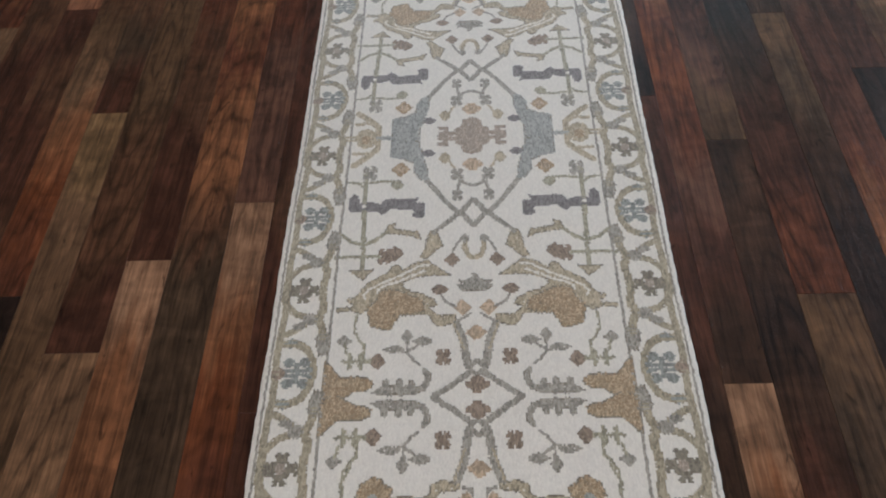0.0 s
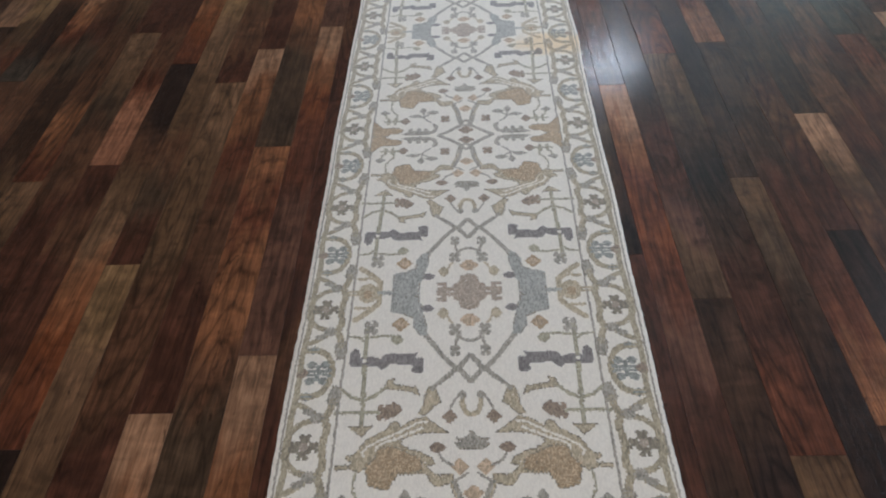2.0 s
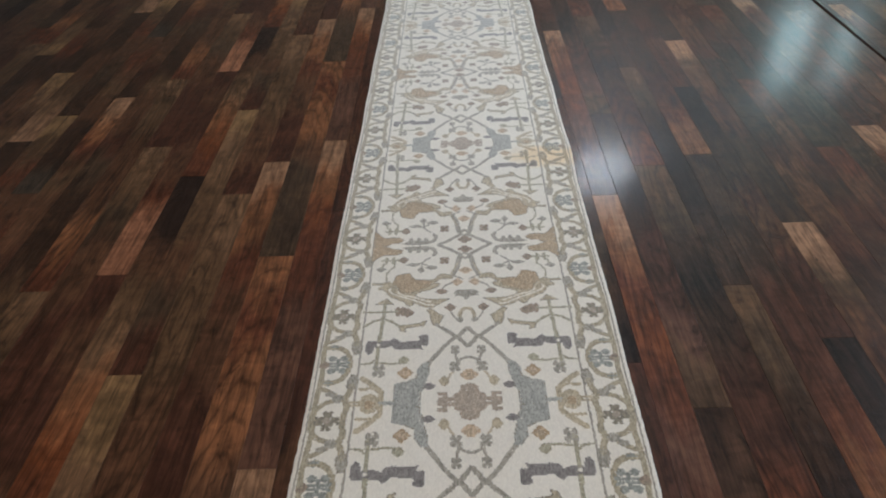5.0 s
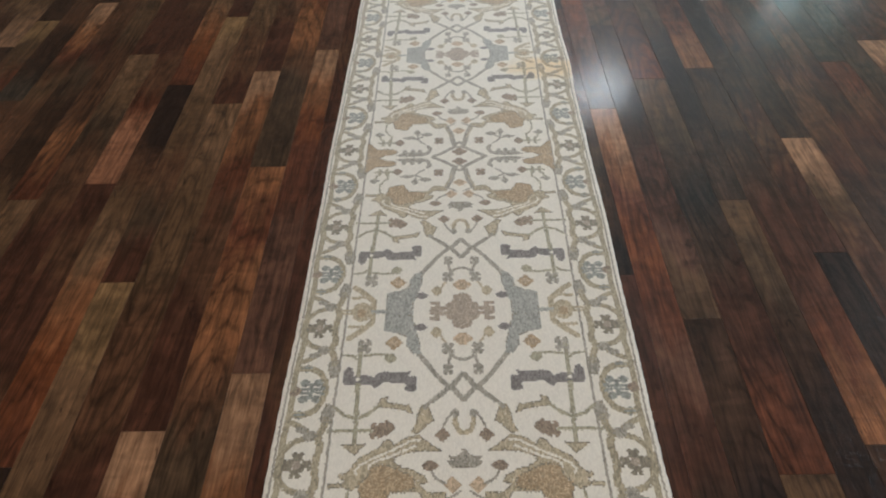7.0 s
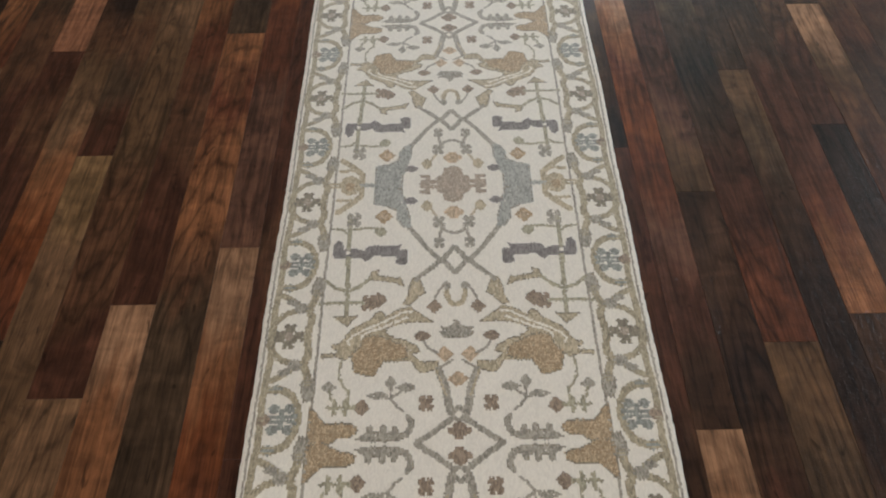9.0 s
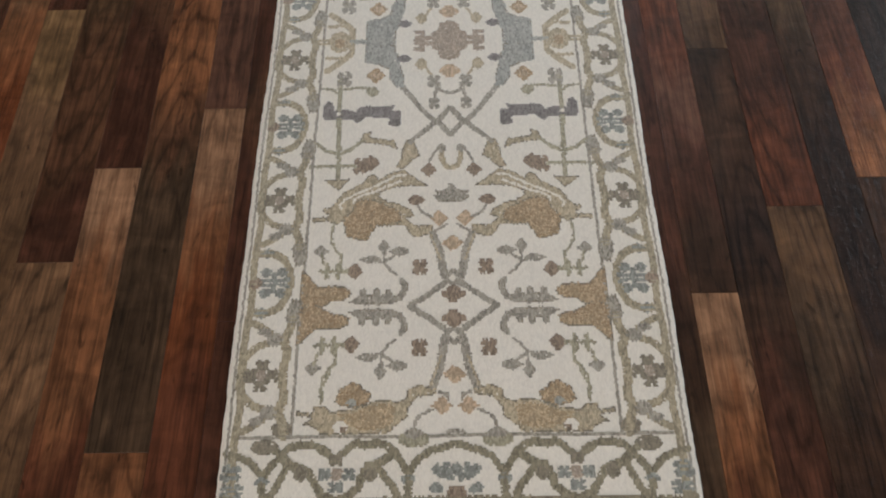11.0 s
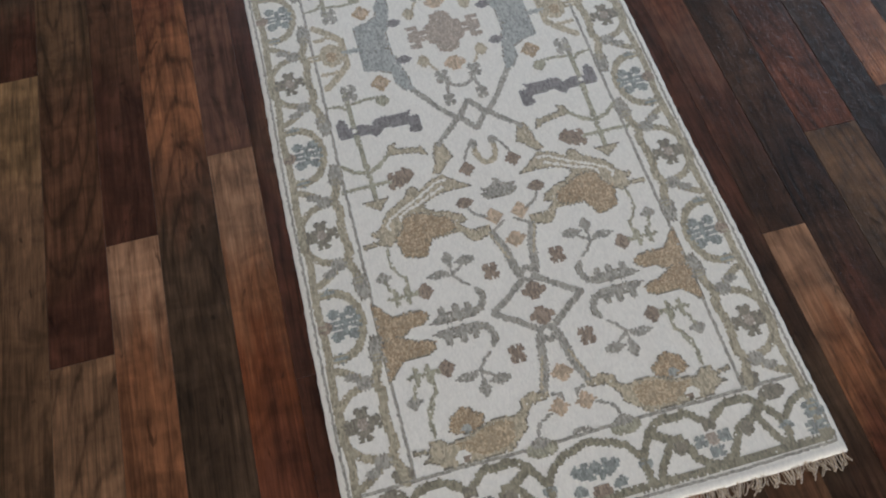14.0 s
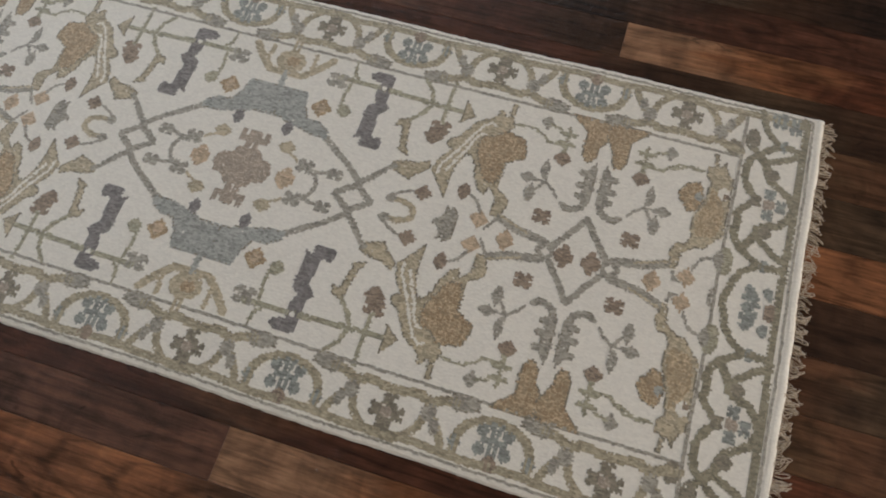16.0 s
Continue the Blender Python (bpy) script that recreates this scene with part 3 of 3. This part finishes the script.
motif(TILE, "fan_palmette", "m", ("L", "khaki", 16, [(217, 644), (214, 596), (236, 572), (265, 548)]), ("L", "khaki", 10, [(267, 583), (231, 582), (217, 593)]), ("ell", "khaki", 0, [(242, 634), (22, 25)]), ("ell", "gold", 0, [(242, 634), (11, 13)]), ("L", "khaki", 7, [(286, 624), (256, 626)]))
motif(TILE, "centre_flower", "cm", ("P", "taupe", 0, [(-8, 638), (39, 640), (39, 607), (26, 599), (19, 578), (-6, 571)]), ("L", "taupe", 13, [(39, 621), (65, 622)]), ("P", "taupe", 0, [(77, 641), (53, 640), (53, 599), (77, 600), (77, 610), (65, 610), (65, 617), (77, 617)]))
motif(TILE, "apricot_cross", "c", ("plus", "orange", 0, [(3, 543), (19, 18)]))
motif(TILE, "leaf", "", ("leaf", "khaki", 0, [(61, 563), (13, 18)]), ("L", "khaki", 3, [(52, 553), (40, 533)]))
motif(TILE, "branch", "c", ("L", "grey", 8, [(35, 509), (20, 490), (3, 483)]), ("quad", "grey", 0, [(34, 515), (14, 18)]), ("L", "grey", 7, [(28, 494), (34, 467)]), ("quad", "grey", 0, [(34, 456), (12, 15)]))

motif(END_FIELD, "leaf_scroll", "", ("P", "khaki", 0, [(31, -152), (66, -145), (81, -153), (85, -167), (95, -174), (124, -171), (140, -173), (177, -185), (212, -191), (222, -181), (243, -181), (244, -193), (274, -187), (273, -195), (247, -201), (261, -212), (242, -215), (234, -220), (227, -230), (174, -230), (116, -227), (102, -216), (84, -202), (78, -182), (65, -167), (31, -162)]), ("P", "tan", 0, [(102, -182), (124, -178), (143, -180), (178, -192), (200, -194), (192, -208), (163, -222), (120, -220), (106, -208)]), ("P", "gold", 0, [(145, -168), (145, -158), (158, -151), (164, -143), (182, -139), (189, -147), (199, -150), (203, -163), (207, -171), (198, -181), (177, -185), (157, -181)]), ("diamond", "blue", 0, [(177, -175), (11, 9)]), ("ell", "cream", 0, [(195, -217), (12, 10)]), ("ell", "brown", 0, [(190, -220), (6, 6)]))
motif(END_FIELD, "vine", "", ("L", "green", 4, [(231, -174), (232, -149), (223, -130), (217, -116), (211, -106)]))
motif(END_FIELD, "apricot_flower", "", ("diamond", "orange", 0, [(23, -182), (19, 16)]), ("L", "grey", 3, [(11, -173), (14, -162), (29, -158)]), ("L", "grey", 3, [(40, -188), (56, -196), (67, -206), (69, -219)]))
motif(END_FIELD, "border_blob", "", ("ell", "green", 0, [(71, -237), (26, 14)]), ("ell", "grey", 0, [(71, -228), (17, 8)]))
motif(END_FIELD, "half_blossom", "c", ("P", "grey", 0, [(-3, -221), (14, -224), (20, -229), (-3, -229)]))

motif(BORDER, "rosette", "s0", ("ell", "teal", 0, [(76, 20), (11, 9)]), ("ell", "teal", 0, [(47, 20), (10, 10)]), ("ell", "teal", 0, [(62, 11), (6, 9)]), ("ell", "teal", 0, [(87, 6), (7, 6)]), ("L", "teal", 7, [(36, 4), (82, 4)]), ("ell", "brown", 0, [(28, 0), (12, 13)]))
motif(BORDER, "scallop", "s0", ("L", "beige", 16, [(28, 57), (56, 57), (76, 48), (90, 24), (95, 0)]))
motif(BORDER, "bud", "", ("diamond", "teal", 0, [(46, 58), (14, 11)]))
motif(BORDER, "node_leaf", "", ("P", "grey", 0, [(116, 80), (103, 82), (91, 72), (93, 52), (99, 33), (117, 34), (121, 56)]))
motif(BORDER, "inner_band", "", ("L", "beige", 17, [(104, 68), (102, 88), (92, 108), (101, 130), (96, 148), (95, 168)]))
motif(BORDER, "twin_leaf", "", ("L", "beige", 14, [(26, 76), (44, 81), (60, 92), (78, 105)]), ("L", "beige", 14, [(80, 108), (66, 112), (48, 118), (30, 132)]), ("ell", "grey", 0, [(76, 106), (15, 12)]), ("ell", "grey", 0, [(56, 92), (12, 8)]))
motif(BORDER, "star_flower", "s1", ("quad", "rim", 0, [(57, 153), (13, 12)]), ("quad", "rim", 0, [(38, 169), (12, 13)]), ("quad", "rim", 0, [(77, 169), (12, 13)]), ("ell", "taupe", 0, [(57, 169), (9, 10)]))
motif(BORDER, "cell_side", "s1", ("L", "beige", 16, [(21, 169), (22, 150), (28, 132)]))

motif(END_BORDER, "rosette", "c", ("P", "teal", 0, [(3, 71), (11, 80), (11, 93), (21, 95), (23, 87), (31, 93), (40, 87), (39, 77), (27, 70), (8, 65), (2, 62)]), ("P", "teal", 0, [(20, 48), (27, 59), (34, 64), (46, 56), (41, 47), (25, 45)]), ("ell", "brown", 0, [(1, 47), (15, 10)]), ("leaf", "teal", 0, [(3, 83), (8, 11)]))
motif(END_BORDER, "scallop", "c", ("L", "olive", 13, [(2, 124), (21, 118), (40, 114), (59, 103), (72, 88), (79, 74)]))
motif(END_BORDER, "node_leaf", "", ("ell", "teal", 0, [(79, 68), (11, 8)]), ("L", "olive", 14, [(79, 63), (79, 41)]), ("L", "olive", 13, [(99, 108), (90, 95), (81, 81)]))
motif(END_BORDER, "twin_leaf", "", ("L", "olive", 16, [(102, 111), (115, 101), (129, 92), (146, 89), (156, 69), (161, 55), (178, 41), (191, 36)]), ("L", "olive", 14, [(131, 91), (119, 74), (107, 60), (97, 44)]), ("ell", "rim", 0, [(141, 76), (11, 12)]))
motif(END_BORDER, "cell_top", "", ("L", "olive", 14, [(102, 111), (116, 122), (129, 127), (150, 123), (167, 127), (178, 119), (192, 107), (199, 98)]), ("L", "olive", 14, [(199, 98), (211, 108), (226, 119), (241, 125), (265, 125), (281, 118), (289, 109)]))
motif(END_BORDER, "star_flower", "", ("ell", "taupe", 0, [(197, 77), (10, 10)]), ("quad", "teal", 0, [(217, 77), (11, 10)]), ("quad", "teal", 0, [(177, 77), (11, 10)]), ("quad", "teal", 0, [(197, 57), (13, 9)]), ("quad", "rim", 0, [(199, 99), (12, 9)]))
motif(END_BORDER, "twin_leaf", "", ("L", "olive", 15, [(191, 36), (218, 41), (230, 59), (244, 81), (261, 87), (276, 93), (292, 106)]), ("L", "olive", 14, [(279, 93), (288, 72), (297, 53), (305, 40)]), ("ell", "rim", 0, [(256, 78), (12, 12)]))
motif(END_BORDER, "corner_scroll", "", ("L", "olive", 13, [(292, 106), (304, 93), (314, 80), (318, 67)]), ("L", "olive", 12, [(383, 112), (358, 105), (340, 96), (324, 80)]), ("ell", "teal", 0, [(319, 65), (12, 7)]), ("L", "olive", 14, [(319, 60), (314, 35)]), ("ell", "rim", 0, [(320, 122), (23, 13)]), ("ell", "rim", 0, [(294, 151), (17, 14)]), ("L", "olive", 12, [(300, 115), (282, 102)]))
motif(END_BORDER, "corner_rosette", "", ("quad", "teal", 0, [(372, 80), (17, 14)]), ("quad", "teal", 0, [(367, 52), (19, 11)]), ("ell", "olive", 0, [(376, 37), (13, 9)]))
motif(END_BORDER, "end_band", "c", ("L", "olive", 13, [(377, 32), (302, 33), (191, 33), (80, 35), (0, 36)]))


# ---- lay the motifs out ----
# where the half-repeats run, from a lattice diamond over the small diamond to a medallion's middle
RUNS = [(0.370, 0.779, 0.998), (1.610, 1.215, 0.998), (1.610, 2.042, 2.230), (2.868, 2.430, 2.230), (2.868, 3.274, 3.462), (4.060, 3.660, 3.462)]
MARKS = (0.0, 0.408, 0.629)


def lay_tiles():
    for k, (name, flag, shapes) in enumerate(TILE):
        if "c" in flag:
            shapes = [*shapes, *[mirrored(s, 0, 0) for s in shapes]]
        if "m" in flag or "p" in flag:
            shapes = [*shapes, *[mirrored(s, 1, 629 if "m" in flag else 0) for s in shapes]]
        me, cu, cv = knotted(name, shapes, k)
        sides = (1,) if "c" in flag else (1, -1)
        if "m" in flag or "p" in flag:
            # whole about a medallion or about a lattice diamond
            for run in RUNS[::2]:
                for side in sides:
                    put(name, me, side * cu, run[2] if "m" in flag else run[0], side, (run[2] - run[1]) / 0.221 if "m" in flag else (run[1] - run[0]) / 0.408)
            continue
        for run in RUNS:
            y = float(np.interp(cv, MARKS, run))
            n = 0 if cv < MARKS[1] else 1
            sy = (run[n + 1] - run[n]) / (MARKS[n + 1] - MARKS[n])
            for side in sides:
                put(name, me, side * cu, y, side, sy)
        if "z" in flag:
            for side in sides:
                put(name, me, side * cu, 0.370 - cv, side, -1)
    for k, (name, flag, shapes) in enumerate(END_FIELD):
        if "c" in flag:
            shapes = [*shapes, *[mirrored(s, 0, 0) for s in shapes]]
        me, cu, cv = knotted(name, shapes, 100 + k)
        for side in ((1,) if "c" in flag else (1, -1)):
            put(name, me, side * cu, 0.370 + cv, side, 1)
            put(name, me, side * cu, 4.060 - cv, side, -1)


def lay_borders():
    for k, (name, flag, shapes) in enumerate(BORDER):
        grown = AXIS / 169.0
        shapes = [(a, b, w, [(p[0], p[1] * grown) for p in pts] if a in "LP" else [(pts[0][0], pts[0][1] * grown), pts[1]]) for a, b, w, pts in shapes]
        if "s" in flag:
            shapes = [*shapes, *[mirrored(s, 1, AXIS if "1" in flag else 0.0) for s in shapes]]
        me, ce, cw = knotted(name, shapes, 200 + k)
        for j in range(-1, 12):
            for way in ((1,) if "s" in flag else (1, -1)):
                y = 0.421 + 0.3525 * j + way * cw
                if 0.165 < y < LENGTH - 0.165:
                    for side in (1, -1):
                        put(name, me, side * (HALF - ce + 0.5 * wob(y, side)), y, -side, way)
    for k, (name, flag, shapes) in enumerate(END_BORDER):
        if "c" in flag:
            shapes = [*shapes, *[mirrored(s, 0, 0) for s in shapes]]
        me, cu, cv = knotted(name, shapes, 300 + k)
        for side in ((1,) if "c" in flag else (1, -1)):
            put(name, me, side * cu, cv, side, 1)
            put(name, me, side * cu, LENGTH - cv, side, -1)


def long_line(name, col, e, w, y0, y1, waver, seed):
    """A guard line that runs the length of the rug on both sides, knot row by knot row."""
    g = np.random.default_rng(seed)
    for side in (1, -1):
        verts, faces = [], []
        n = int((y1 - y0) / 0.005)
        for j in range(n):
            a, b = y0 + (y1 - y0) * j / n, y0 + (y1 - y0) * (j + 1) / n
            o = waver * math.sin((a - 0.421) * 2 * math.pi / 0.3525 * 2) + g.uniform(-0.0009, 0.0009)
            xa = HALF - e - w / 2 + o + wob(a, side) * (1 - e / 0.2)
            z = TOP + CARRY * 0.8 + g.uniform(-0.0002, 0.0002)
            p, q = side * xa, side * (xa + w + g.uniform(-0.0009, 0.0009))
            m = len(verts)
            verts += [(p, a, TOP - 0.002), (q, a, TOP - 0.002), (q, b, TOP - 0.002), (p, b, TOP - 0.002), (p, a, z), (q, a, z), (q, b, z), (p, b, z)]
            faces += [(m + 4, m + 5, m + 6, m + 7), (m, m + 1, m + 5, m + 4), (m + 1, m + 2, m + 6, m + 5), (m + 2, m + 3, m + 7, m + 6), (m + 3, m, m + 4, m + 7)]
        me = bpy.data.meshes.new(name)
        me.from_pydata(verts, [], faces)
        me.materials.append(YARNS[col])
        ob = new(name, me)
        ob.parent = rug


def cross_line(name, col, y, w, half, seed):
    g = np.random.default_rng(seed)
    for yy in (y, LENGTH - y):
        bm = bmesh.new()
        n = int(2 * half / 0.006)
        for j in range(n):
            a, b = -half + 2 * half * j / n, -half + 2 * half * (j + 1) / n
            o = g.uniform(-0.0008, 0.0008) + 0.0008 * math.sin(a * 21)
            box(bm, a, b, yy - w / 2 + o, yy + w / 2 + o, TOP - 0.002, TOP + CARRY * 0.8 + g.uniform(-0.0002, 0.0002))
        part(name, bm, YARNS[col], rug)


lay_tiles()
lay_borders()
long_line("edge_line", "grey", 0.0115, 0.0045, 0.022, LENGTH - 0.022, 0.0, 1)
long_line("outer_band", "beige", 0.0240, 0.0135, 0.036, LENGTH - 0.036, 0.0018, 2)
long_line("guard_line", "grey", 0.117, 0.0055, 0.137, LENGTH - 0.137, 0.0, 3)
cross_line("guard_line", "grey", 0.1375, 0.0055, 0.365, 4)
cross_line("edge_line", "grey", 0.0220, 0.0045, 0.384, 5)


# ---- selvedge and fringe ----
COTTON = yarn("fringe_cotton", (0.44, 0.345, 0.24), 0.2)


def selvedge():
    for y0, flip in ((0.0, 1), (LENGTH, -1)):
        bm = bmesh.new()
        n, prof = 90, [(0.016, 0.001), (0.005, 0.002), (0.003, 0.006), (0.0055, 0.0092), (0.010, 0.0102), (0.016, 0.0103), (0.018, 0.0096)]
        rows = []
        for j in range(n + 1):
            x = -HALF + 2 * HALF * j / n
            s = 0.0012 * math.sin(17 * x) + 0.0006 * math.sin(61 * x)
            rows.append([bm.verts.new((x, y0 + flip * (p + s), z)) for p, z in prof])
        for a, b in zip(rows, rows[1:]):
            for k in range(len(prof) - 1):
                bm.faces.new((a[k], a[k + 1], b[k + 1], b[k]))
        bm.faces.new(rows[0])
        bm.faces.new(rows[-1])
        bmesh.ops.recalc_face_normals(bm, faces=bm.faces)
        for f in bm.faces:
            f.smooth = True
        part("selvedge", bm, YARNS["cream"], rug, "plain cream woven end band")


def strand(bm, path, r):
    """A thin round cord along a path, thinner at its end."""
    rings = []
    for k, p in enumerate(path):
        a = Vector(path[min(k + 1, len(path) - 1)]) - Vector(path[max(k - 1, 0)])
        side = a.cross(Vector((0, 0, 1))).normalized()
        up = side.cross(a).normalized()
        q = r * (1 - 0.25 * k / len(path))
        rings.append([bm.verts.new(Vector(p) + q * (math.cos(t) * side + math.sin(t) * up)) for t in (0.3, 1.87, 3.44, 5.01)])
    for a, b in zip(rings, rings[1:]):
        for k in range(4):
            bm.faces.new((a[k], a[(k + 1) % 4], b[(k + 1) % 4], b[k])).smooth = True
    bm.faces.new(rings[-1])


def fringe():
    """Hairpin loops of twisted cotton cord that lie over one another on the floor, with dark gaps at the edge of the rug."""
    g = random.Random(5)
    kinds = []
    for _ in range(11):
        bm = bmesh.new()
        for _ in range(g.choice((1, 2, 2))):
            length, lean, wide = g.uniform(0.022, 0.034), g.uniform(-0.55, 0.55), g.uniform(0.0022, 0.0048)
            x, lift, curl = g.uniform(-0.002, 0.002), g.uniform(0.002, 0.007), g.uniform(-0.004, 0.004)
            path = []
            for k in range(17):
                f = k / 16
                out = math.sin(math.pi * f) ** 0.7
                side = -wide * math.cos(math.pi * f) * (0.35 + 0.65 * out)
                z = 0.0058 * (1 - out) ** 1.3 + lift * out * (1 - 0.6 * out) + 0.0014
                path.append((x + side + lean * length * out * out + curl * math.sin(4.0 * out), -length * out * (1 - 0.14 * abs(lean)), z))
            strand(bm, path, g.uniform(0.0007, 0.0010))
        kinds.append(mesh_from("tassel", bm, COTTON))
    for y0, flip in ((0.0065, 1), (LENGTH - 0.0065, -1)):
        n = 112
        for k in range(n):
            x = -HALF + 0.004 + (2 * HALF - 0.008) * (k + g.uniform(-0.3, 0.3)) / (n - 1)
            ob = new("tassel", g.choice(kinds))
            ob.parent = rug
            ob.location, ob.scale = (x, y0, 0), (g.choice((1, -1)), flip * g.uniform(0.72, 1.0), g.uniform(0.8, 1.3))
            ob.rotation_euler = (0, 0, 0.35 * math.sin(x * 23) + g.uniform(-0.25, 0.25))


selvedge()
fringe()


lay_floor()
